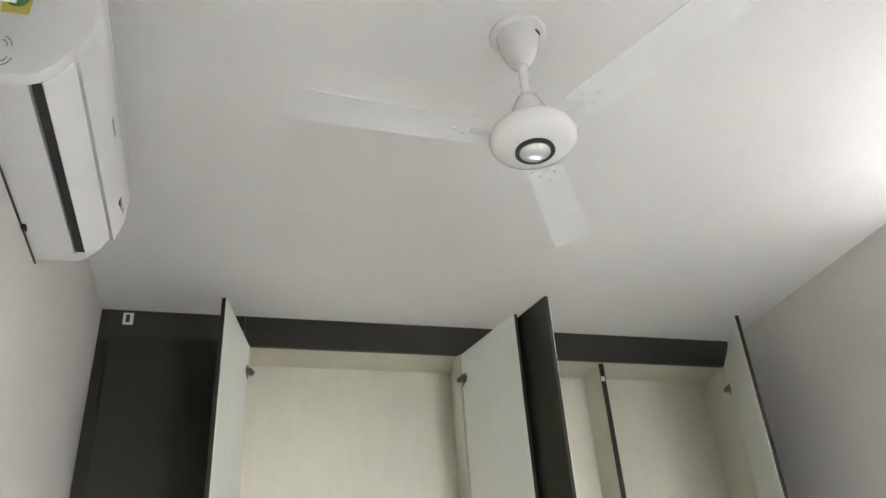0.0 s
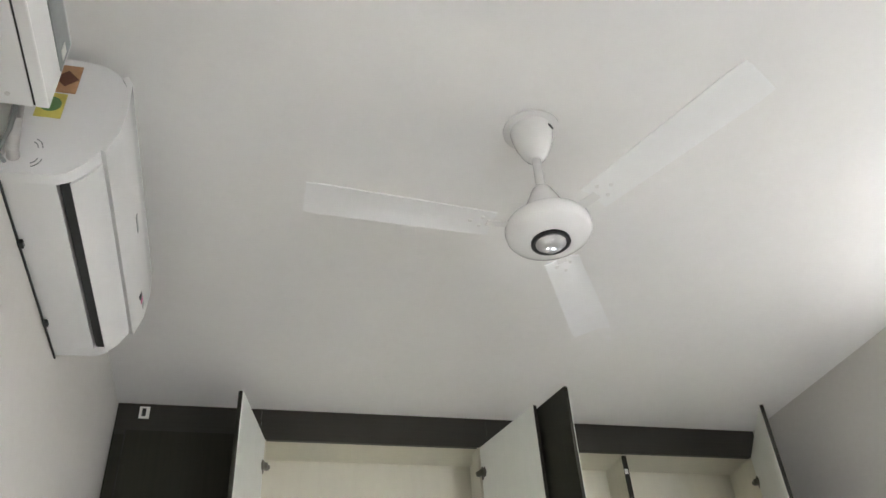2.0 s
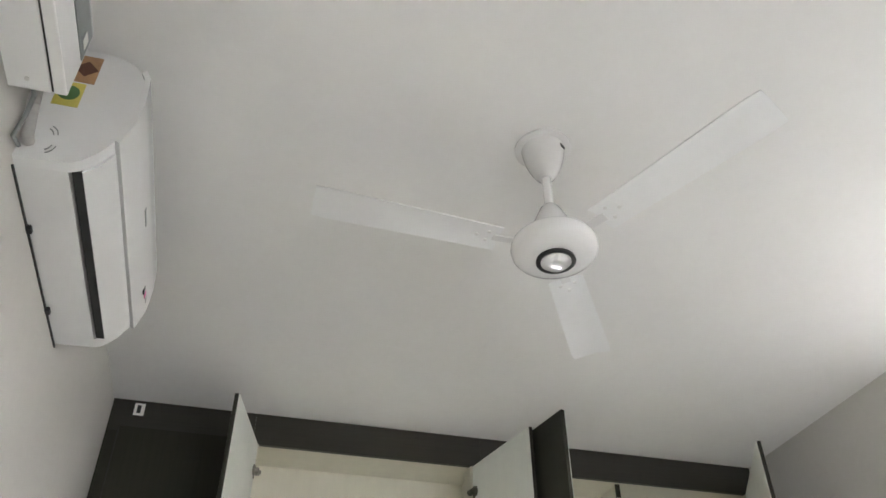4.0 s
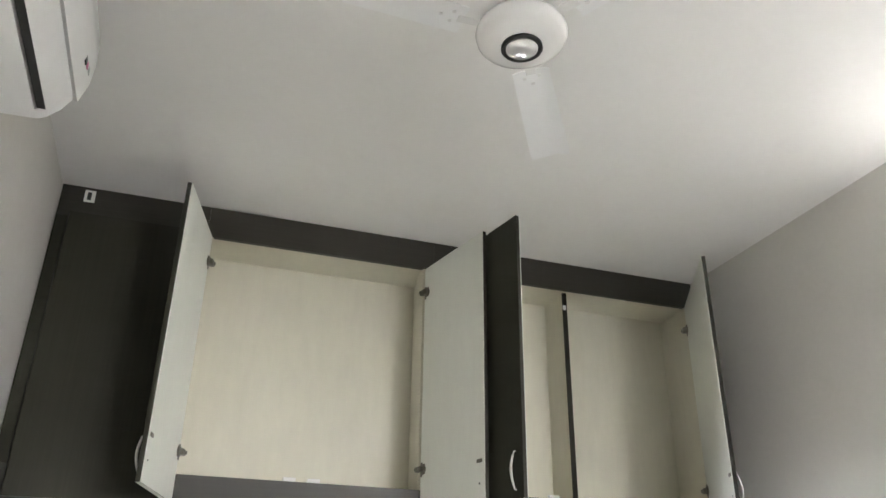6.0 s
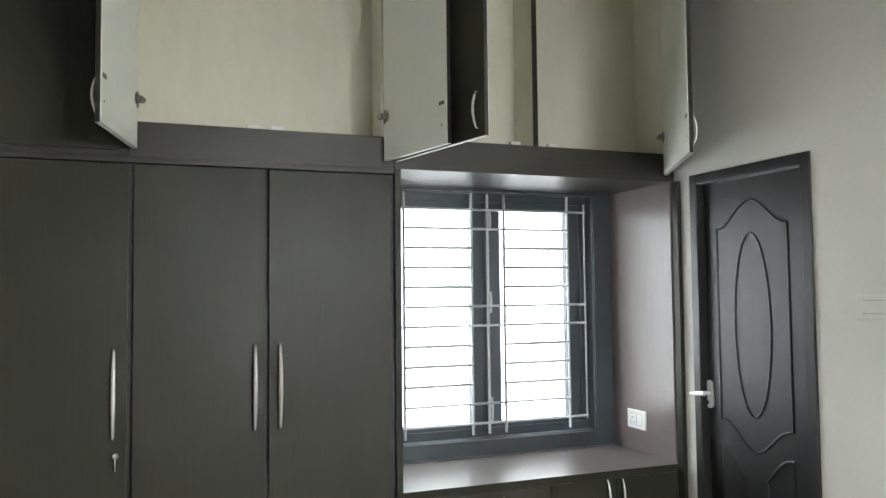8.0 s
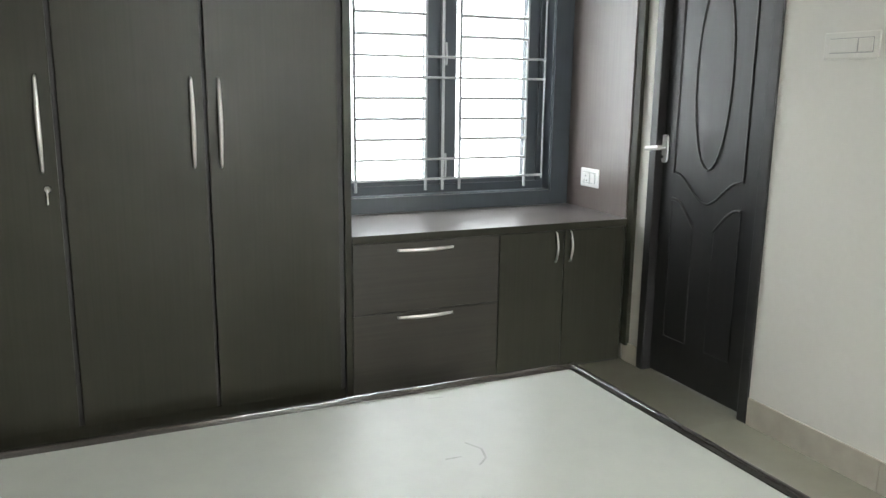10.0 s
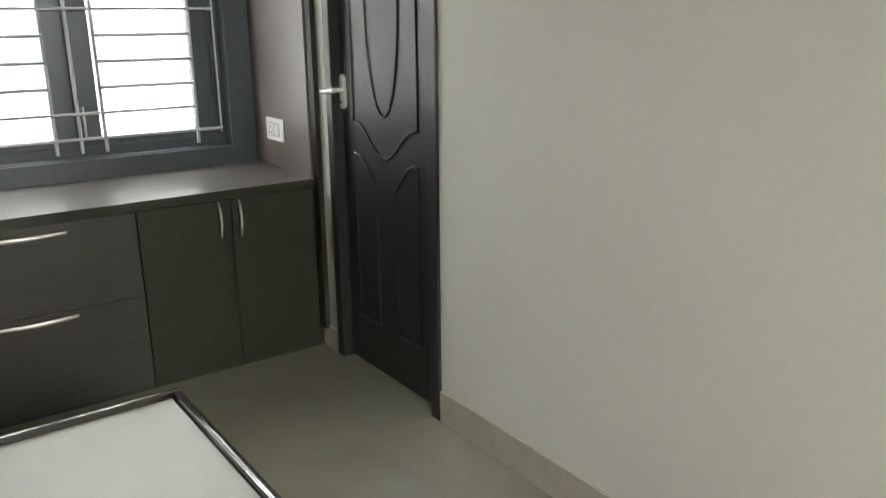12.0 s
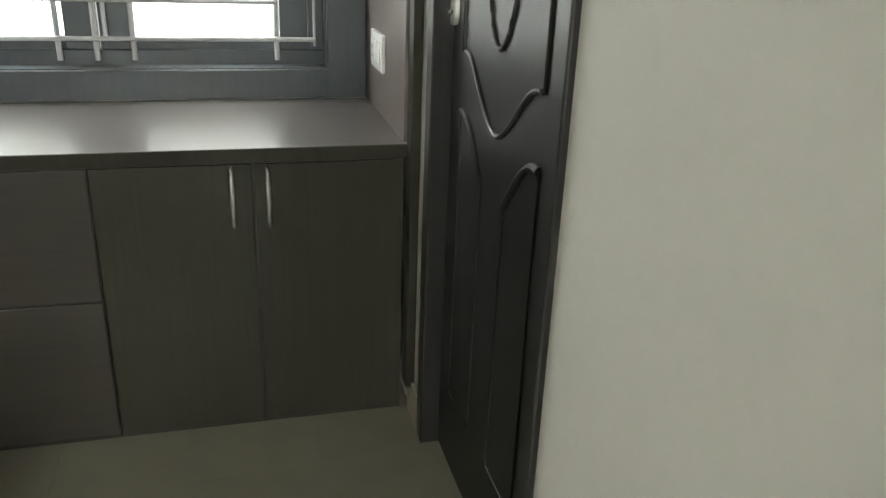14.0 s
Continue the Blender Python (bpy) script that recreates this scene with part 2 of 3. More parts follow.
WX0, WX1, WZ0, WZ1 = 0.12, 1.28, 0.80, 2.075     # window in the niche
bm = bmesh.new()
add_box(bm, (XL, YN, 0), (WX0, YN + 0.3, H))
add_box(bm, (WX1, YN, 0), (XR, YN + 0.3, H))
add_box(bm, (WX0, YN, 0), (WX1, YN + 0.3, WZ0))
add_box(bm, (WX0, YN, WZ1), (WX1, YN + 0.3, H))
solo("wall_north", bm, WALL, "painted wall behind the fitted wardrobe, with a window opening", "wall", kind="structure")


def backdrop(lo, hi):
    bm_ = bmesh.new()
    add_box(bm_, lo, hi)
    solo("backdrop", bm_, SKYGLOW, "bright white overcast sky", "sky", kind="structure")


backdrop((-6, 3.4, -3), (8, 3.45, 6))
# Glowing sheet outside the added south window.
backdrop((-6, -7.05, -3), (4.9, -7.0, 6))


def window(name, axis, a0, a1, z0, z1, at, panes, label, depth=0.07):
    """A framed window; a is along the wall, at is its inner face, going outwards."""
    w = thing(name, ((a0 + a1) / 2, at, z0) if axis == 'x' else (at, (a0 + a1) / 2, z0), label, "window", kind="structure")

    def b(u0, u1, v0, v1, d0, d1, bev=0.003):
        if axis == 'x':
            return box((u0, at + d0, v0), (u1, at + d1, v1), bev)
        return box((at + d0, u0, v0), (at + d1, u1, v1), bev)
    t = 0.045
    for nm, q in (("frame_rail", (a0, a1, z1 - t, z1)), ("frame_rail", (a0, a1, z0, z0 + t)), ("frame_stile", (a0, a0 + t, z0 + t, z1 - t)), ("frame_stile", (a1 - t, a1, z0 + t, z1 - t))):
        part(nm, b(*q, 0, depth), WFRAME_HAZE, w)
    mids = [a0 + t] + [(p[1] + q[0]) / 2 for p, q in zip(panes, panes[1:])] + [a1 - t]
    for (p0, p1, q0, q1), m0, m1 in zip(panes, mids, mids[1:]):
        s = bmesh.new()
        for q in ((m0 + 0.002, p0, z0 + t, z1 - t), (p1, m1 - 0.002, z0 + t, z1 - t), (p0, p1, z0 + t, q0), (p0, p1, q1, z1 - t)):
            if axis == 'x':
                add_box(s, (q[0], at + 0.012, q[2]), (q[1], at + 0.05, q[3]), 0.002)
            else:
                add_box(s, (at + 0.012, q[0], q[2]), (at + 0.05, q[1], q[3]), 0.002)
        sash = part("sash", s, WFRAME_HAZE, w)
        pane = part("pane", b(p0, p1, q0, q1, 0.028, 0.033, 0), GLASS, sash)
        pane.visible_shadow = False
    return w


win = window("window_1", 'x', WX0, WX1, WZ0, WZ1, 0.61, [(0.20, 0.583, 0.878, 1.994), (0.757, 1.154, 0.872, 1.994)], "dark painted two-sash window with clear panes, shut")
# Made-up window that gives the southern fill lamp its opening.
window("added_window", 'x', S0, S1, S2, S3, YB - 0.12, [(S0 + 0.09, 0.33, S2 + 0.09, S3 - 0.09), (0.41, S1 - 0.09, S2 + 0.09, S3 - 0.09)], "unseen two-sash window added to let in light, shut")
for zz, ln in ((1.50, 0.11), (0.94, 0.13), (1.93, 0.10)):
    part("window_bolt", tube([(0.690, 0.598, zz - ln / 2), (0.690, 0.592, zz), (0.690, 0.598, zz + ln / 2)], 0.006), GRILLE, win, "grey metal bolt")
# grille of rods
gr = thing("window_grille", (0.68, 0.578, 0.82), "grey painted steel window grille of thin rods", "grille")
GY = 0.578
for gx in (0.203, 0.573, 0.666, 0.761, 1.142):
    part("rod", tube([(gx, GY, 0.822), (gx, GY, 2.072)], 0.0075, 10), GRILLE, gr)
for gi in range(12):
    gz = 1.985 - 0.1005 * gi
    if gi in (0, 5, 6, 11):
        part("rod", tube([(0.150, GY - 0.008, gz), (1.248, GY - 0.008, gz)], 0.0065, 10), GRILLE, gr)
    else:
        if gi in (1, 10):
            part("rod", tube([(0.203, GY - 0.008, gz), (1.142, GY - 0.008, gz)], 0.0065, 10), GRILLE, gr)
        else:
            for g0, g1 in ((0.203, 0.573), (0.761, 1.142)):
                part("rod", tube([(g0, GY - 0.008, gz), (g1, GY - 0.008, gz)], 0.0078, 8), GRILLE, gr)
for gx in (0.150, 1.248):
    part("rod", tube([(gx, GY, 0.86), (gx, GY, 2.03)], 0.004, 8), GRILLE, gr)

# doorway: frame and leaf
door = thing("door_1", (XR, (DY0 + DY1) / 2, 0), "closed dark brown moulded panel door with a steel lever handle", "door", kind="structure")
FX0, FX1, FT = XR - 0.012, XR + 0.12, 0.048
part("door_jamb", box((FX0, DY1 - FT, 0), (FX1, DY1, DZ), 0.004), DOOR, door)
part("door_jamb", box((FX0, DY0, 0), (FX1, DY0 + FT, DZ), 0.004), DOOR, door)
part("door_head", box((FX0, DY0 + FT, DZ - FT), (FX1, DY1 - FT, DZ), 0.004), DOOR, door)
LX = XR + 0.032
leaf = part("door_leaf", box((LX, DY0 + FT + 0.003, 0.008), (LX + 0.035, DY1 - FT - 0.003, DZ - FT - 0.003), 0.002), DOOR, door)
YC = -0.468


def bead(pts, closed=False, r=0.0055):
    smooth_pts = [(LX - 0.001, y, z) for y, z in pts]
    part("moulding", tube(smooth_pts, r, 10, 1.0, closed), DOOR, leaf, smooth=True)


def ease(a, b, n, f):
    return [f(a + (b - a) * i / n) for i in range(n + 1)]


YL, YR = YC + 0.215, YC - 0.212
top = ease(-1, 1, 32, lambda s: (YC - s * 0.2135, 1.838 + 0.112 * (0.5 + 0.5 * math.cos(math.pi * min(1, abs(s) * 1.12))) ** 0.85))
low = ease(1, -1, 32, lambda s: (YC - s * 0.2135, 0.968 - 0.115 * (0.5 + 0.5 * math.cos(math.pi * min(1, abs(s) * 1.08)))))
bead(top + low, True)
bead(ease(0, 2 * math.pi * 47 / 48, 47, lambda a: (YC + 0.107 * math.cos(a), 1.403 + 0.401 * math.sin(a))), True)
for sgn in (1, -1):
    wave = ease(1, 0.30, 14, lambda s: (YC + sgn * s * 0.2135, 0.850 - 0.140 * (0.5 + 0.5 * math.cos(math.pi * min(1, abs(s) * 1.08)))))
    edge = [(YC + sgn * 0.2135 * 0.30, 0.62), (YC + sgn * 0.2135 * 0.30, 0.20), (YC + sgn * 0.2135, 0.20), (YC + sgn * 0.2135, 0.62)]
    bead(wave, False, 0.0075)
    bead([wave[-1]] + edge + [wave[0]], False, 0.0024)
part("handle_plate", extrude([(-0.185 + 0.022 * math.cos(a), 1.072 + (0.042 if math.sin(a) > 0 else -0.042) + 0.022 * math.sin(a)) for a in [i * math.pi / 12 + 0.01 for i in range(24)]], LX - 0.009, LX - 0.0005, 0), NICKEL, leaf, "satin nickel oval plate")
part("lever", tube([(LX - 0.052, -0.204, 1.078), (LX - 0.055, -0.187, 1.078), (LX - 0.056, -0.160, 1.075), (LX - 0.055, -0.135, 1.071), (LX - 0.053, -0.112, 1.070)], 0.012, 12, 0.9), NICKEL, leaf, "satin nickel lever", smooth=True)
part("lever_neck", tube([(LX - 0.004, -0.185, 1.078), (LX - 0.048, -0.185, 1.078)], 0.009, 12), NICKEL, leaf, smooth=True)
part("keyhole_boss", lathe([(0, 0.012), (0.008, 0.012), (0.009, 0)], (LX - 0.008, -0.185, 1.035), 16, pose(0, 0, 0, 0, -90, 0)), CHROME, leaf)

# skirting tiles along the bare walls
sk = thing("baseboard", (XR, -2.5, 0), "beige polished skirting tiles along the wall", "baseboard", kind="structure")
y = DY0 - 0.003
while y > YB:
    y2 = max(y - 0.6, YB + 0.02)
    part("skirting_tile", box((XR - 0.010, y2 + 0.0015, 0.0), (XR - 0.0005, y, 0.115), 0.0015), SKIRT, sk)
    y = y2 - 0.0005 if y2 > YB + 0.03 else YB - 1
part("skirting_tile", box((XR - 0.010, DY1 + 0.001, 0.0), (XR - 0.0005, -0.002, 0.098), 0.0015), SKIRT, sk)

# ---- fitted wardrobe ----
def bow_handle(a, b, out, rise, r, parent, label="curved brushed steel handle", flat=1.0):
    """A bowed pull between two ends, standing off along out."""
    a, b, out = Vector(a), Vector(b), Vector(out)
    pts = [a]
    for i in range(11):
        s = i / 10
        pts.append(a.lerp(b, 0.02 + 0.96 * s) + out * (rise * (0.35 + 0.65 * math.sin(math.pi * s))))
    pts.append(b)
    return part("handle", tube(pts, r, 10, flat, False, 0.5), STEEL, parent, label, smooth=True)


def flat_door(name, parent, w, h, m, inner, handle_at, handle_len, label="", hinges=(), latch=False, thick=0.019, outer=None):
    """A slab door: hinged at local x=0, inside face at y=0, outside at y=-thick; m puts it in place."""
    leaf_ = part(name, box((0, -thick, 0), (w, -0.0025, h), 0.0015, m), outer or WENGE, parent, label)
    part("inner_face", box((0.0008, -0.0025, 0.0008), (w - 0.0008, 0, h - 0.0008), 0, m), inner, leaf_, "pale laminate inner face")
    if hinges:
        part("edge_band", box((0.001, -thick + 0.001, -0.0012), (w - 0.001, -0.003, -0.0002), 0, m), inner, leaf_, "pale lower edge band")
    if handle_at:
        hx, hz = handle_at
        bow_handle(m @ Vector((hx, -thick, hz - handle_len / 2)), m @ Vector((hx, -thick, hz + handle_len / 2)), (m.to_3x3() @ Vector((0, -1, 0))), 0.022, 0.0050, leaf_)
    for hz in hinges:
        hb = bmesh.new()
        add_lathe(hb, [(0, 0.010), (0.0175, 0.010), (0.0175, 0)], m @ Vector((0.026, 0.0, hz)), 20, m.to_3x3().to_4x4() @ pose(0, 0, 0, -90, 0, 0))
        add_box(hb, (0.004, 0.0, hz - 0.030), (0.016, 0.004, hz + 0.030), 0.001, m)
        add_box(hb, (-0.010, 0.004, hz - 0.011), (0.034, 0.024, hz + 0.011), 0.003, m)
        add_box(hb, (-0.004, 0.020, hz - 0.007), (0.010, 0.030, hz + 0.007), 0.002, m)
        add_box(hb, (0.008, 0.001, hz - 0.022), (0.040, 0.006, hz + 0.022), 0.002, m)
        part("hinge", hb, AGED, leaf_, "nickel concealed hinge", smooth=True)
    if latch:
        lb = bmesh.new()
        add_box(lb, (w - 0.05, 0, 0.150), (w - 0.015, 0.004, 0.164), 0.001, m)
        part("strike_plate", lb, AGED, leaf_, "small steel strike plate")
        part("screw_hole", lathe([(0, 0.0015), (0.004, 0.0015), (0.004, 0)], m @ Vector((w - 0.035, 0.0, 0.075)), 10, m.to_3x3().to_4x4() @ pose(0, 0, 0, -90, 0, 0)), BLACK, leaf_)
    return leaf_


D1 = YN - 0.005          # back of all units
LB = 0.29                # back of the lofts
LZ0, LZ1, OZ0, OZ1 = 2.088, H - 0.003, 2.224, 3.238

# lofts: three units side by side
def loft(x0, x1, ox0, ox1, label, partition=None):
    u = thing("loft_cabinet", ((x0 + x1) / 2, D1 / 2, LZ0), label, "cabinet", "loft cabinets under the ceiling")
    part("top_rail", box((x0, 0, OZ1), (x1, 0.02, LZ1), 0.001), WENGE_H, u)
    part("bottom_rail", box((x0, 0, LZ0), (x1, 0.02, OZ0), 0.001), WENGE_H, u)
    part("stile", box((x0, 0, OZ0), (ox0 - 0.0165, 0.02, OZ1), 0.001), WENGE, u)
    part("stile", box((ox1 + 0.0165, 0, OZ0), (x1, 0.02, OZ1), 0.001), WENGE, u)
    part("side_panel", box((ox0 - 0.016, 0.001, OZ0), (ox0, 0.10, OZ1)), CREAM, u, "cream laminate reveal")
    part("side_panel", box((ox1, 0.001, OZ0), (ox1 + 0.016, 0.10, OZ1)), CREAM, u, "cream laminate reveal")
    for c0, c1 in ((x0, x0 + 0.010), (x1 - 0.010, x1)):
        part("side_wall", box((c0, 0.101, OZ0), (c1, LB, OZ1 + 0.02)), CREAM, u, "cream laminate side")
    part("back_panel", box((x0, LB, OZ0 - 0.03), (x1, LB + 0.014, OZ1 + 0.09)), CREAM, u, "cream laminate back")
    part("bottom_panel", box((x0, 0.021, OZ0 - 0.022), (x1, LB - 0.001, OZ0 - 0.002)), CREAM, u, "cream laminate shelf")
    part("top_panel", box((x0, 0.021, OZ1 + 0.022), (x1, LB - 0.001, OZ1 + 0.036)), CREAM, u, "cream laminate top")
    part("underside", box((x0, 0.021, LZ0), (x1, D1 - 0.004, LZ0 + 0.016)), WENGE_H, u)
    if partition:
        part("partition", box((partition, 0.092, OZ0), (partition + 0.018, LB - 0.001, OZ1 + 0.020)), CREAM, u, "cream laminate partition")
        part("partition_edge", box((partition - 0.002, 0.080, OZ0), (partition + 0.020, 0.0915, OZ1 + 0.020), 0.001), WENGE, u, "dark edge strip of the partition")
        part("lock_keep", box((partition - 0.006, 0.074, OZ1 - 0.075), (partition + 0.012, 0.0795, OZ1 - 0.05), 0.002), PLASTIC, u)
    return u


la = loft(XL + 0.003, -1.0745, -1.60, -1.10, "dark wood-grain loft cabinet with a closed flat door")
md = pose(-1.629, -0.003, 2.108)
# Black sheet behind the closed door, drawing the shaded groove round it.
part("door_gap", box((-1.6370, -0.0025, 2.1000), (-1.0765, -0.0002, 3.2580)), GAP_SHADE, la)
closed = flat_door("door", la, 0.545, 1.142, md, PALE, None, 0.1, "closed flat dark laminate door")
part("label_plate", box((-1.592, -0.0035, 3.312), (-1.549, -0.0005, 3.368), 0.001), PAPER, la, "small white paper label")
part("label_print", box((-1.580, -0.0050, 3.322), (-1.564, -0.0030, 3.358)), BLACK, la)
lb_ = loft(-1.0740, -0.0290, -1.045, -0.080, "dark loft cabinet with cream inside and both doors standing open")
lc = loft(-0.0285, XR - 0.004, 0.005, 1.358, "dark loft cabinet with cream inside, a partition and both doors open", partition=0.692)


def open_door(u, hx, fx, fy, w, left_hung):
    """A loft door standing open, from its hinge and its free end."""
    h = 3.228 - 2.116
    ang = math.degrees(math.atan2(fy + 0.02, fx - hx))
    m = pose(hx, -0.02, 2.116, 0, 0, ang)
    if not left_hung:            # hung at its right side: mirrored, so that the inside faces the opening
        m = m @ Matrix.Diagonal((1, -1, 1, 1))
    return flat_door("door", u, w, h, m, PALE, (w - 0.045, 0.100), 0.135, "open flat door, dark outside and pale inside", hinges=(0.185, 0.985), latch=True)


open_door(lb_, -1.050, -1.156, -0.480, 0.474, True)
open_door(lb_, -0.076, 0.030, -0.484, 0.476, False)
open_door(lc, -0.012, 0.123, -0.660, 0.654, True)
open_door(lc, 1.343, 1.042, -0.590, 0.645, False)
for cu, c0 in ((lb_, -0.640), (lb_, -0.542), (lc, 0.531), (lc, 0.725)):
    cb = box((c0, 0.004, OZ0 + 0.0005), (c0 + 0.05, 0.030, OZ0 + 0.017), 0.002)
    part("magnet_catch", cb, PLASTIC, cu, "white plastic magnet catch")

# tall wardrobe with three doors
wr = thing("wardrobe", (-0.85, D1 / 2, 0), "tall dark wood-grain wardrobe with three closed doors", "wardrobe")
part("cornice", box((XL + 0.003, -0.012, 2.063), (-0.0290, 0.02, 2.086), 0.002), WENGE_H, wr)
# Carcass coloured black so the seams between doors look shaded.
part("carcass", box((XL + 0.003, 0.004, 0.0), (-0.001, D1, 2.062), 0.001), GAP_SHADE, wr)
part("stile", box((XL + 0.003, -0.016, 0.06), (-1.640, 0.003, 2.060), 0.001), WENGE, wr)
part("stile", box((-0.0285, -0.016, 0.0), (-0.0005, 0.003, 2.086), 0.001), WENGE, wr)
part("end_panel", box((-0.0005, 0.004, 0.722), (0.004, D1 - 0.001, 2.086)), WENGE, wr)
part("plinth", box((XL + 0.003, -0.004, 0.0), (-0.0290, 0.003, 0.058), 0.001), WENGE, wr)
for d0, d1, hx in ((-1.637, -1.078, -1.124), (-1.060, -0.571, -0.611), (-0.556, -0.054, -0.5125)):
    dl = part("door", box((d0, -0.018, 0.062), (d1, 0.001, 2.058), 0.0015), WENGE, wr)
    bow_handle((hx, -0.018, 1.028), (hx, -0.018, 1.362), (0, -1, 0), 0.030, 0.0085, dl, "long bowed steel handle")
    if hx < -1:
        lk = part("lock", lathe([(0, 0.006), (0.011, 0.006), (0.013, 0)], (hx + 0.010, -0.018, 0.968), 20, pose(0, 0, 0, 90, 0, 0)), CHROME, dl, "chrome cylinder lock")
        part("key", box((hx + 0.006, -0.040, 0.915), (hx + 0.010, -0.022, 0.968), 0.001), STEEL, dl, "small steel key in the lock")

# niche: surround, side, counter and drawers
sur = thing("window_surround", (0.68, 0.54, 0.72), "dark laminate panelling round the window niche", "panelling")
for q in ((0.004, WX0, 0.722, 2.086), (WX1, 1.388, 0.722, 2.086), (WX0, WX1, 0.722, WZ0), (WX0, WX1, WZ1, 2.086)):
    # Laminate panels take the hazed colour, as glare veils them too.
    part("panel", box((q[0], 0.530, q[2]), (q[1], 0.549, q[3]), 0.001), WFRAME_HAZE, sur)
for q in ((WX0 + 0.0005, 0.5495, WZ0 + 0.004, WX0 + 0.004, 0.6095, WZ1 - 0.004), (WX1 - 0.004, 0.5495, WZ0 + 0.004, WX1 - 0.0005, 0.6095, WZ1 - 0.004), (WX0 + 0.0005, 0.5495, WZ0 + 0.0005, WX1 - 0.0005, 0.6095, WZ0 + 0.004), (WX0 + 0.0005, 0.5495, WZ1 - 0.004, WX1 - 0.0005, 0.6095, WZ1 - 0.0005)):
    part("reveal", box(q[:3], q[3:]), WFRAME_HAZE, sur)
part("side_panel", box((1.390, 0.004, 0.722), (XR - 0.002, 0.549, 2.086), 0.001), SIDE, sur, "lighter brown laminate side")
part("edge_strip", box((1.397, -0.046, 0.086), (XR - 0.001, 0.003, 2.086), 0.002), WENGE, sur)
ct = thing("countertop", (0.7, 0.26, 0.69), "smooth dark brown laminate window counter, colour lightened for sky sheen", "countertop")
# Top is paler than the fronts: sky sheen is put into its colour.
part("top", box((0.004, -0.009, 0.690), (1.396, 0.5295, 0.721), 0.001), COUNTER_SHEEN, ct)
part("edge_band", box((0.004, -0.012, 0.6885), (1.396, -0.0095, 0.7205), 0.001), WENGE, ct, "dark edge band")

du = thing("drawer_unit", (0.35, 0.26, 0), "dark laminate drawer unit with two wide closed drawers", "drawers")
# Black body: the shade between drawer fronts is in its colour.
part("body", box((0.002, 0.004, 0.0), (0.699, 0.52, 0.687), 0.001), GAP_SHADE, du)
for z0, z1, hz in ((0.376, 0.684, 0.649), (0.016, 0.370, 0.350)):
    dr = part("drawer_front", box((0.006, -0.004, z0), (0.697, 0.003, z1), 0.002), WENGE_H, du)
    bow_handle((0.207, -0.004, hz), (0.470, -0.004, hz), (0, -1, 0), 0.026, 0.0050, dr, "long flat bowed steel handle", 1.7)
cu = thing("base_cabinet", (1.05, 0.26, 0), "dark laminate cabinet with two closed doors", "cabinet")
# Same painted shade behind the two cabinet doors.
part("body", box((0.701, 0.004, 0.0), (1.392, 0.52, 0.687), 0.001), GAP_SHADE, cu)
for d0, d1, hx in ((0.702, 1.042, 0.997), (1.047, 1.390, 1.076)):
    dl = part("door", box((d0, -0.004, 0.012), (d1, 0.003, 0.684), 0.002), WENGE, cu)
    bow_handle((hx, -0.004, 0.535), (hx, -0.004, 0.678), (0, -1, 0), 0.024, 0.0056, dl)


# ---- switches ----
def switch(x, y0, y1, z0, z1, rockers, label, mat_=PLASTIC):
    s = thing("wall_switch", (x, (y0 + y1) / 2, z0), label, "switch")
    part("plate", box((x - 0.010, y0, z0), (x + 0.001, y1, z1), 0.004), mat_, s)
    for r0, r1 in rockers:
        part("rocker_gap", box((x - 0.0110, r0 - 0.002, z0 + 0.020), (x - 0.008, r1 + 0.002, z1 - 0.020)), GREY, s)
        part("rocker", box((x - 0.0150, r0, z0 + 0.022), (x - 0.0085, r1, z1 - 0.022), 0.002), mat_, s)
    return s


s1 = switch(1.389, 0.235, 0.392, 0.838, 0.934, [(0.262, 0.300), (0.310, 0.365)], "white plastic switch and socket plate on the niche side")
for sy, sz in ((0.325, 0.872), (0.350, 0.872), (0.3375, 0.895)):
    part("socket_hole", lathe([(0, 0.0005), (0.004, 0.0005), (0.004, 0)], (1.389 - 0.0155, sy, sz), 12, pose(0, 0, 0, 0, -90, 0)), BLACK, s1)
s2 = switch(XR, -1.255, -1.040, 1.446, 1.536, [(-1.175, -1.068), (-1.235, -1.185)], "ivory plastic switch plate on the painted wall", SWITCH)
for sy in (-1.050, -1.245):
    part("screw", lathe([(0, 0.001), (0.0035, 0.001), (0.0035, 0)], (XR - 0.010, sy, 1.491), 10, pose(0, 0, 0, 0, -90, 0)), STEEL, s2)

# ---- wall lamp ----
bt = thing("tube_light", (XR, -2.05, 2.93), "white wall-mounted tube light on a slim batten, switched on", "lamp")
part("batten", box((XR - 0.030, -2.68, 2.925), (XR - 0.001, -1.42, 2.975), 0.004), PLASTIC, bt)
for by in (-2.68, -1.45):
    part("tube_holder", box((XR - 0.115, by, 2.932), (XR - 0.0305, by + 0.030, 2.968), 0.005), PLASTIC, bt)
part("tube", tube([(XR - 0.095, -2.6495, 2.95), (XR - 0.095, -2.05, 2.95), (XR - 0.095, -1.4505, 2.95)], 0.013, 14), TUBE, bt, "glowing milky glass tube", smooth=True)

# ---- bed platform ----
bed = thing("bed_platform", (-0.45, -1.62, 0), "low dark bed platform with a bare white board top", "bed")
BM = Matrix.Translation((0.546, -0.866, 0)) @ pose(0, 0, 0, 0, 0, 0.8)
BL, BW = 2.10, 1.52
part("top_board", box((-BL + 0.026, -BW + 0.026, 0.335), (-0.026, -0.026, 0.376), 0.002, BM), BOARD, bed, "bare white laminate board with faint smudges")
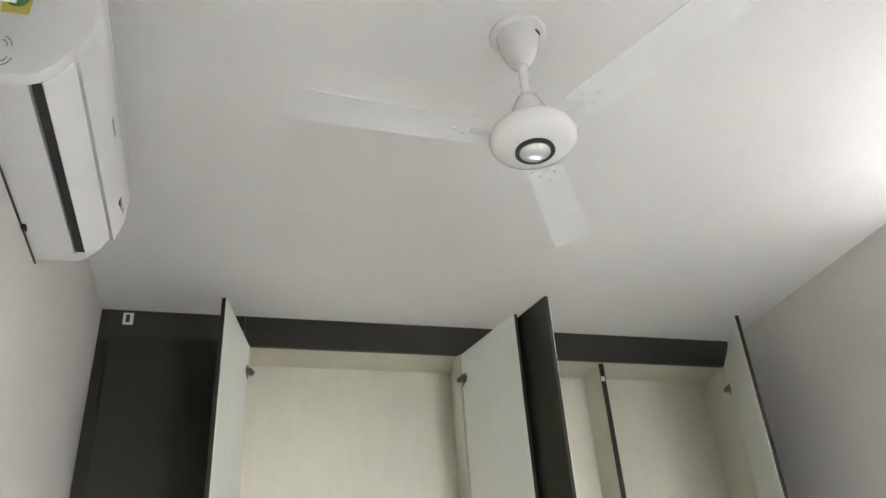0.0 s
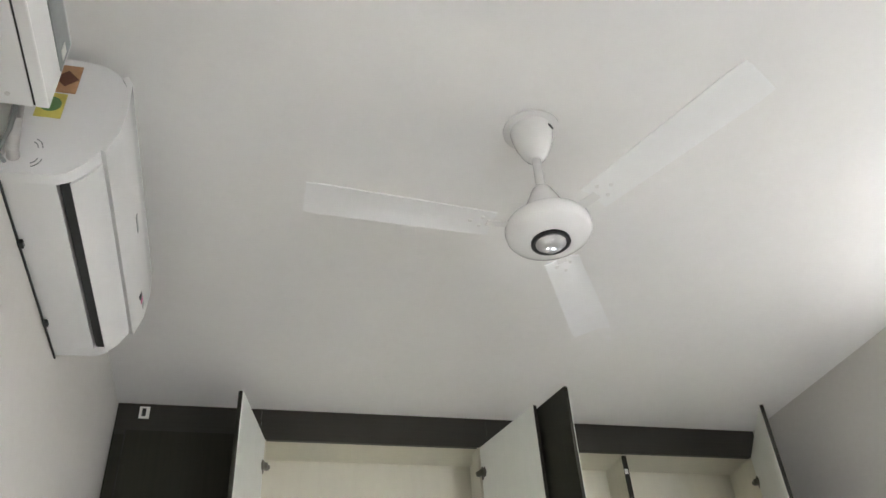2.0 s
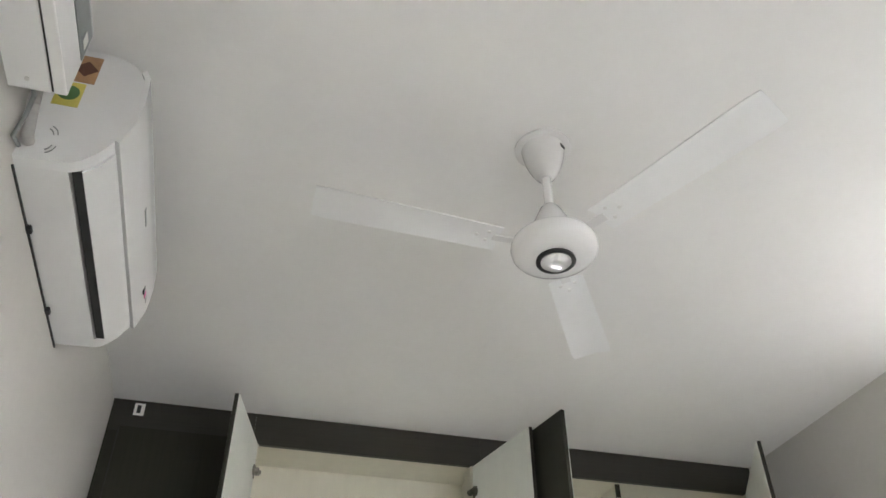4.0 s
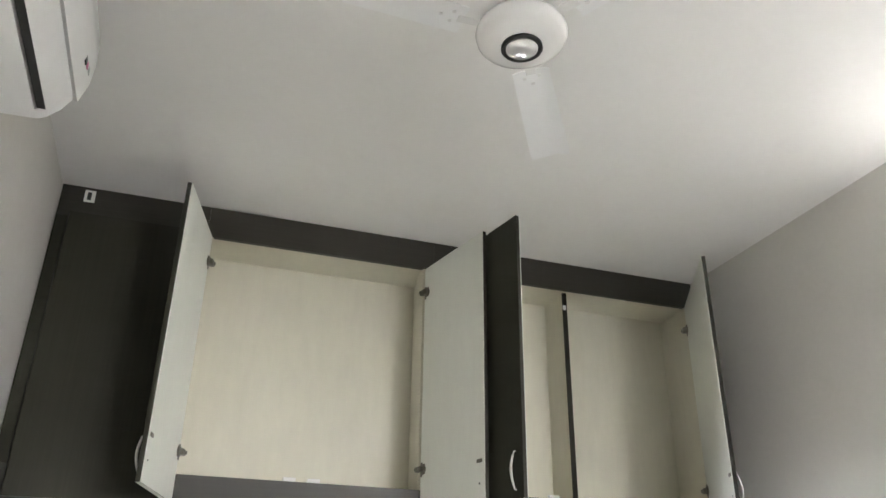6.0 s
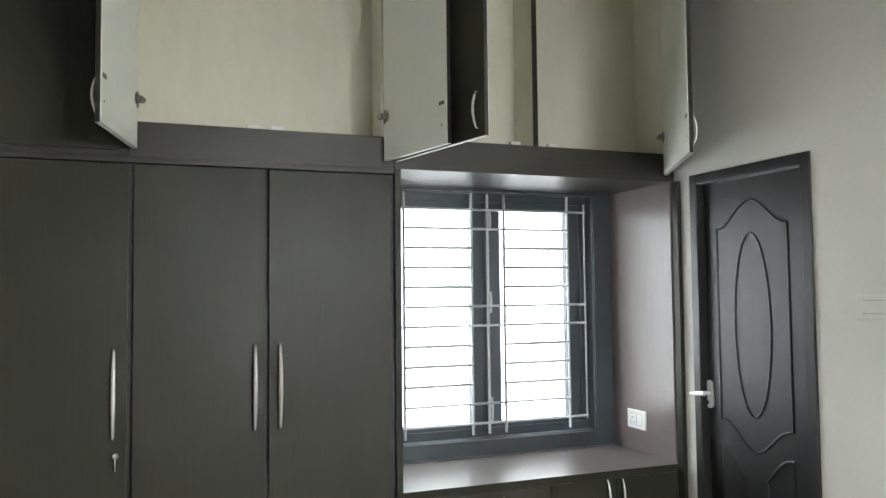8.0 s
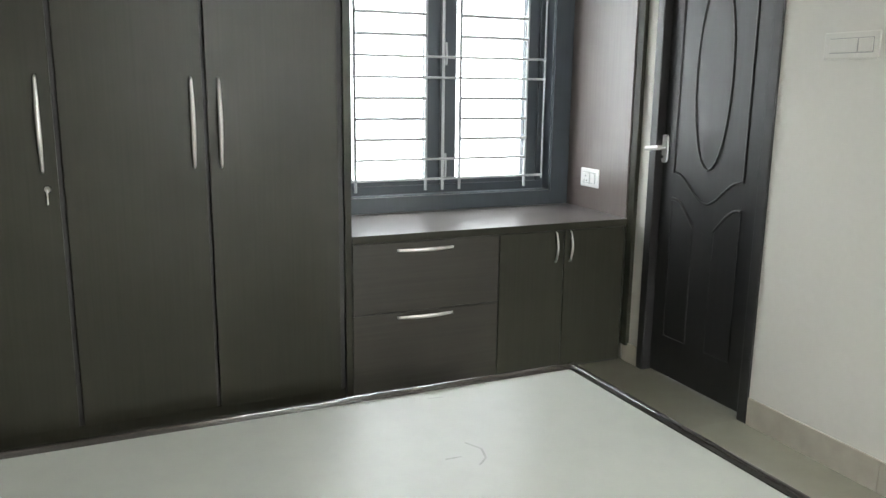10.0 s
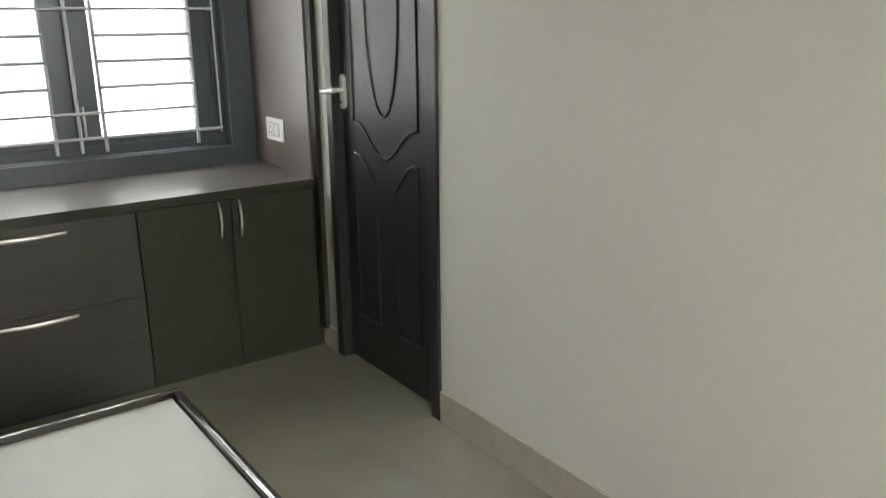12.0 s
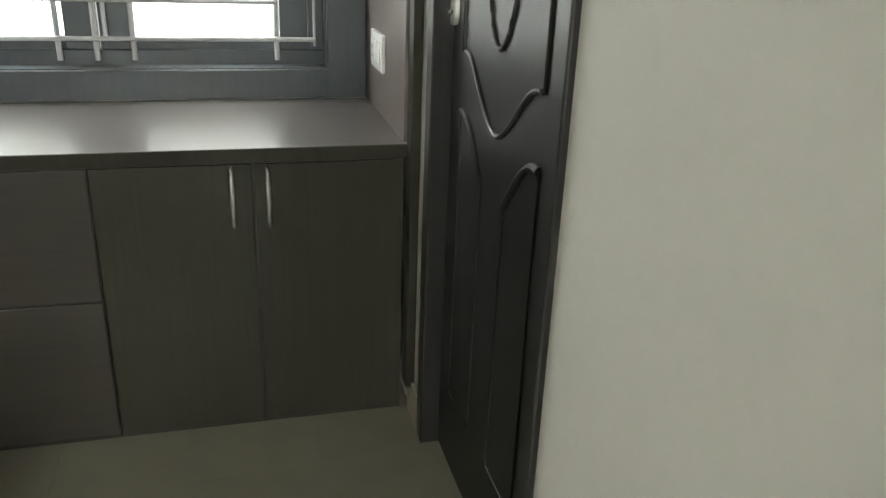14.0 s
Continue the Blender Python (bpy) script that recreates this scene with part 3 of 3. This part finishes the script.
for q in (((-BL, -0.023, 0.02), (0, 0, 0.392)), ((-BL, -BW, 0.02), (0, -BW + 0.023, 0.392)), ((-0.023, -BW + 0.0235, 0.02), (0, -0.0235, 0.392)), ((-BL, -BW + 0.0235, 0.02), (-BL + 0.023, -0.0235, 0.392))):
    part("side_rail", box(*q, 0.006, BM), RIM, bed, "polished dark wooden rail", smooth=True)
for lx in (-BL + 0.06, -0.06):
    for ly in (-BW + 0.06, -0.06):
        part("leg", box((lx - 0.025, ly - 0.025, 0.0), (lx + 0.025, ly + 0.025, 0.335), 0.002, BM), RIM, bed)

for sc in (((-0.068, -1.284), (-0.042, -1.334), (-0.055, -1.387), (-0.089, -1.418)), ((-0.158, -1.355), (-0.111, -1.356)), ((-0.043, -0.955), (0.007, -0.961))):
    pts = [Vector((u, v, 0.3760)) for u, v in sc]
    part("scuff", tube([p.lerp(q, k / 4) for p, q in zip(pts, pts[1:]) for k in range(4)] + [pts[-1]], 0.0032, 6, 0.08), SCUFF, bed, "faint grey scuff mark")

# ---- air conditioner ----
ac = thing("air_conditioner", (XL, -1.553, 2.962), "white split air conditioner with a black air slot on the wall", "air conditioner")
AY0, AY1, AZ = -1.950, -1.157, 2.962
prof = [(0.0, 0.010), (0.110, 0.014), (0.132, 0.024), (0.163, 0.056), (0.186, 0.096), (0.202, 0.160), (0.209, 0.236), (0.205, 0.315), (0.184, 0.352), (0.150, 0.374), (0.100, 0.384), (0.0, 0.386)]
notch = prof[:1] + [(0.109, 0.0135), (0.109, 0.042), (0.132, 0.047), (0.132, 0.024)] + prof[3:]


def acp(pr, dx=0.0):
    return [(XL + 0.001 + d + dx, AZ + z) for d, z in pr]


bmx = bmesh.new()
add_extrude(bmx, acp(prof), AY0, AY0 + 0.032)
add_extrude(bmx, acp(notch), AY0 + 0.032, AY1 - 0.045)
add_extrude(bmx, acp(prof), AY1 - 0.045, AY1)
bmesh.ops.remove_doubles(bmx, verts=bmx.verts, dist=0.0002)
part("body", bmx, PLASTIC, ac, smooth=True)
part("air_slot", box((XL + 0.115, AY0 + 0.0325, AZ + 0.020), (XL + 0.1370, AY1 - 0.0455, AZ + 0.033)), BLACK, ac, "black air slot")
flap = [(0.135, 0.0225), (0.165, 0.0545), (0.186, 0.092), (0.191, 0.090), (0.169, 0.050), (0.138, 0.0185)]
part("louvre", extrude(acp(flap), AY0 + 0.032, AY1 - 0.045), PLASTIC, ac, smooth=True)
front = [(0.187, 0.100), (0.203, 0.160), (0.210, 0.236), (0.206, 0.314), (0.194, 0.337), (0.205, 0.346), (0.219, 0.320), (0.2245, 0.236), (0.219, 0.160), (0.199, 0.094)]
part("front_panel", extrude(acp(front), AY0 - 0.004, AY1 + 0.004), PLASTIC, ac, smooth=True)
part("logo_plate", box((XL + 0.2190, -1.600, AZ + 0.195), (XL + 0.2245, -1.530, AZ + 0.210), 0.001), GREY, ac, "small grey badge")
for k, (ky, kz, kl, km) in enumerate(((-1.283, 0.150, 0.022, BLACK), (-1.253, 0.155, 0.020, MAGENTA), (-1.223, 0.160, 0.024, GREY), (-1.198, 0.180, 0.014, BLACK))):
    part("print", box((XL + 0.2160, ky, AZ + kz), (XL + 0.2215, ky + kl, AZ + kz + 0.02), 0.001), km, ac)
for ky in (-1.710, -1.354):
    part("clip", box((XL + 0.001, ky - 0.012, AZ - 0.008), (XL + 0.014, ky + 0.012, AZ + 0.004), 0.002), BLACK, ac)
# Thin black strip that paints the shaded gap between unit and wall.
part("back_gap", box((XL + 0.0005, AY0 + 0.02, AZ - 0.003), (XL + 0.005, AY1, AZ + 0.002)), BLACK, ac)
# stamped arcs and labels on the end cap
for az, ad, r0, s in ((0.085, 0.045, 0.030, 1), (0.085, 0.045, 0.020, 1), (0.060, 0.050, 0.030, -1), (0.060, 0.050, 0.020, -1)):
    pts = [(XL + ad + r0 * math.cos(a) * 0.9, AY0 - 0.0005, AZ + az + r0 * s * math.sin(a)) for a in [0.15 + i * 0.13 for i in range(9)]]
    part("stamped_arc", tube(pts, 0.0014, 6), GREY, ac)
part("energy_label", box((XL + 0.030, AY0 - 0.0020, AZ + 0.183), (XL + 0.087, AY0 - 0.0003, AZ + 0.262)), YELLOW, ac, "yellow energy label")
part("label_print", lathe([(0, 0.0006), (0.024, 0.0006), (0.024, 0)], (XL + 0.057, AY0 - 0.0020, AZ + 0.226), 24, pose(0, 0, 0, 90, 0, 0)), GREEN, ac)
part("warranty_label", box((XL + 0.050, AY0 - 0.0024, AZ + 0.268), (XL + 0.102, AY0 - 0.0003, AZ + 0.360)), BROWN, ac, "copper brown label")
part("label_print", box((-0.019, -0.0006, -0.019), (0.019, 0.0006, 0.019), 0, pose(XL + 0.074, AY0 - 0.0028, AZ + 0.314, 0, 45, 0)), MAROON, ac)
pipe = [(XL + 0.02, AY0 + 0.03, AZ + 0.05), (XL + 0.02, AY0 - 0.02, AZ + 0.06), (XL + 0.022, AY0 - 0.06, AZ + 0.11), (XL + 0.022, AY0 - 0.09, AZ + 0.20), (XL + 0.020, AY0 - 0.10, AZ + 0.36)]
part("pipe", tube(pipe, 0.014, 12), COPPER, ac, "grey sleeved pipe", smooth=True)

# ---- voltage stabiliser ----
st = thing("voltage_stabiliser", (XL, -2.253, 3.012), "white box-shaped voltage stabiliser on the wall beside the air conditioner", "stabiliser")
SY0, SY1, SZ0, SZ1 = -2.394, -2.112, 3.012, 3.217
part("case", box((XL + 0.004, SY0, SZ0), (XL + 0.088, SY1, SZ1), 0.003), PLASTIC, st)
part("seam", box((XL + 0.0875, SY0 + 0.003, SZ0 + 0.003), (XL + 0.0925, SY1 - 0.003, SZ1 - 0.003)), BLACK, st)
part("cover", box((XL + 0.092, SY0, SZ0), (XL + 0.118, SY1, SZ1), 0.003), PLASTIC, st)
part("display_panel", box((XL + 0.1175, SY0 + 0.03, SZ0 + 0.10), (XL + 0.1205, SY1 - 0.012, SZ1 - 0.02), 0.001), GREY, st, "grey display panel")
part("display_mark", box((XL + 0.1200, SY1 - 0.05, SZ0 + 0.12), (XL + 0.1215, SY1 - 0.025, SZ0 + 0.15)), PAPER, st)
for sx, sy in ((0.045, SY1 - 0.03), (0.045, SY0 + 0.05)):
    part("screw", lathe([(0, -0.002), (0.005, -0.002), (0.005, 0.001)], (XL + sx, sy, SZ0), 14), STEEL, st)
cable = [(XL + 0.05, SY1 - 0.01, SZ0 + 0.02), (XL + 0.05, SY1 + 0.02, SZ0 + 0.005), (XL + 0.035, SY1 + 0.06, SZ0 - 0.01), (XL + 0.012, SY1 + 0.10, SZ0 - 0.04), (XL + 0.010, SY1 + 0.15, SZ0 - 0.02)]
part("cable", tube(cable, 0.005, 10), GREY, st, "grey mains cable", smooth=True)

# ---- ceiling fan ----
fan = thing("ceiling_fan", (-0.410, -1.882, H), "white three-blade ceiling fan with a chrome cap, at rest", "fan")
FC = (-0.417, -1.880)


def turned(name, profile, m_, parent=fan, label=""):
    return part(name, lathe(profile, (*FC, 0), 56), m_, parent, label, smooth=True)


turned("ceiling_plate", [(0, H - 0.001), (0.080, H - 0.001), (0.080, H - 0.006), (0.075, H - 0.009), (0, H - 0.009)], FANWHITE)
turned("canopy", [(0.061, H - 0.008), (0.060, H - 0.022), (0.053, H - 0.055), (0.042, H - 0.085), (0.030, H - 0.108), (0.018, H - 0.120), (0.0, H - 0.123)], FANWHITE)
part("print", box((0.0605, -0.011, -0.004), (0.0640, 0.011, 0.004), 0.001, pose(FC[0], FC[1], H - 0.028, 0, 0, -52)), BLACK, fan)
turned("downrod", [(0, H - 0.10), (0.0125, H - 0.10), (0.0125, 3.12), (0, 3.12)], FANWHITE)
turned("lower_canopy", [(0.0, 3.166), (0.018, 3.165), (0.027, 3.155), (0.042, 3.120), (0.058, 3.085), (0.076, 3.052), (0, 3.046)], FANWHITE)
turned("motor_housing", [(0.0, 3.050), (0.085, 3.048), (0.104, 3.043), (0.111, 3.034), (0.113, 3.022), (0.110, 3.008), (0.103, 2.999), (0.085, 2.991), (0.055, 2.985), (0.0, 2.984)], FANWHITE)
turned("cap_ring", [(0.050, 2.986), (0.051, 2.978), (0.046, 2.975), (0.040, 2.978), (0.040, 2.984)], BLACK, label="black ring round the cap")
turned("chrome_cap", [(0.0405, 2.984), (0.039, 2.976), (0.030, 2.969), (0.016, 2.965), (0, 2.964)], CAP, label="polished chrome cap")
part("screw", lathe([(0, 0.002), (0.004, 0.002), (0.004, 0)], (FC[0] + 0.008, FC[1] - 0.046, 3.100), 12, pose(0, 0, 0, 60, 0, 0)), STEEL, fan)
for ang in (179, 57, 298):
    fm = pose(FC[0], FC[1], 3.031, 0, 0, ang) @ pose(0, 0, 0, -9, 0, 0)
    bl = bmesh.new()
    n_ = 12
    rows = []
    for i in range(n_ + 1):
        s = i / n_
        rr = 0.150 + (0.622 - 0.150) * s
        half = (0.048 + 0.014 * s) * (1.0 if i < n_ else 0.93)
        drop = 0.029 * s
        rows.append([(rr, -half, drop - 0.010), (rr, -half * 0.45, drop), (rr, 0.0, drop + 0.001), (rr, half, drop)])
    vt = [[bl.verts.new(fm @ Vector((x_, y_, z_ + 0.002))) for x_, y_, z_ in r_] for r_ in rows]
    vb = [[bl.verts.new(fm @ Vector((x_, y_, z_ - 0.001))) for x_, y_, z_ in r_] for r_ in rows]
    for i in range(n_):
        for k in range(3):
            bl.faces.new((vt[i][k], vt[i][k + 1], vt[i + 1][k + 1], vt[i + 1][k]))
            bl.faces.new((vb[i][k], vb[i + 1][k], vb[i + 1][k + 1], vb[i][k + 1]))
        for k in (0, 3):
            bl.faces.new((vt[i][k], vt[i + 1][k], vb[i + 1][k], vb[i][k]))
    for i in (0, n_):
        for k in range(3):
            bl.faces.new((vt[i][k], vb[i][k], vb[i][k + 1], vt[i][k + 1]))
    blade = part("blade", bl, BLADE, fan, smooth=True)
    br = bmesh.new()
    add_box(br, (0.095, -0.013, -0.004), (0.165, 0.013, -0.0012), 0.001, fm)
    part("bracket", br, FANWHITE, blade)
    for rx, ry in ((0.180, -0.02), (0.180, 0.02), (0.208, 0)):
        part("rivet", lathe([(0, -0.0025), (0.005, -0.0025), (0.005, 0)], fm @ Vector((rx, ry, 0.0005)), 12, fm.to_3x3().to_4x4()), FANWHITE, blade)

# ---- floor tiles ----
tile_mesh = mesh_from(box((0.0002, 0.0002, -0.006), (0.5998, 0.5998, 0.0)), "tile", TILE)
for i in range(6):
    for j in range(9):
        tx, ty = XL - 0.15 + 0.6 * i, YB - 0.1 + 0.6 * j
        t_ = new("tile", tile_mesh)
        t_.location = (tx, ty, 0)
        t_.parent = floor
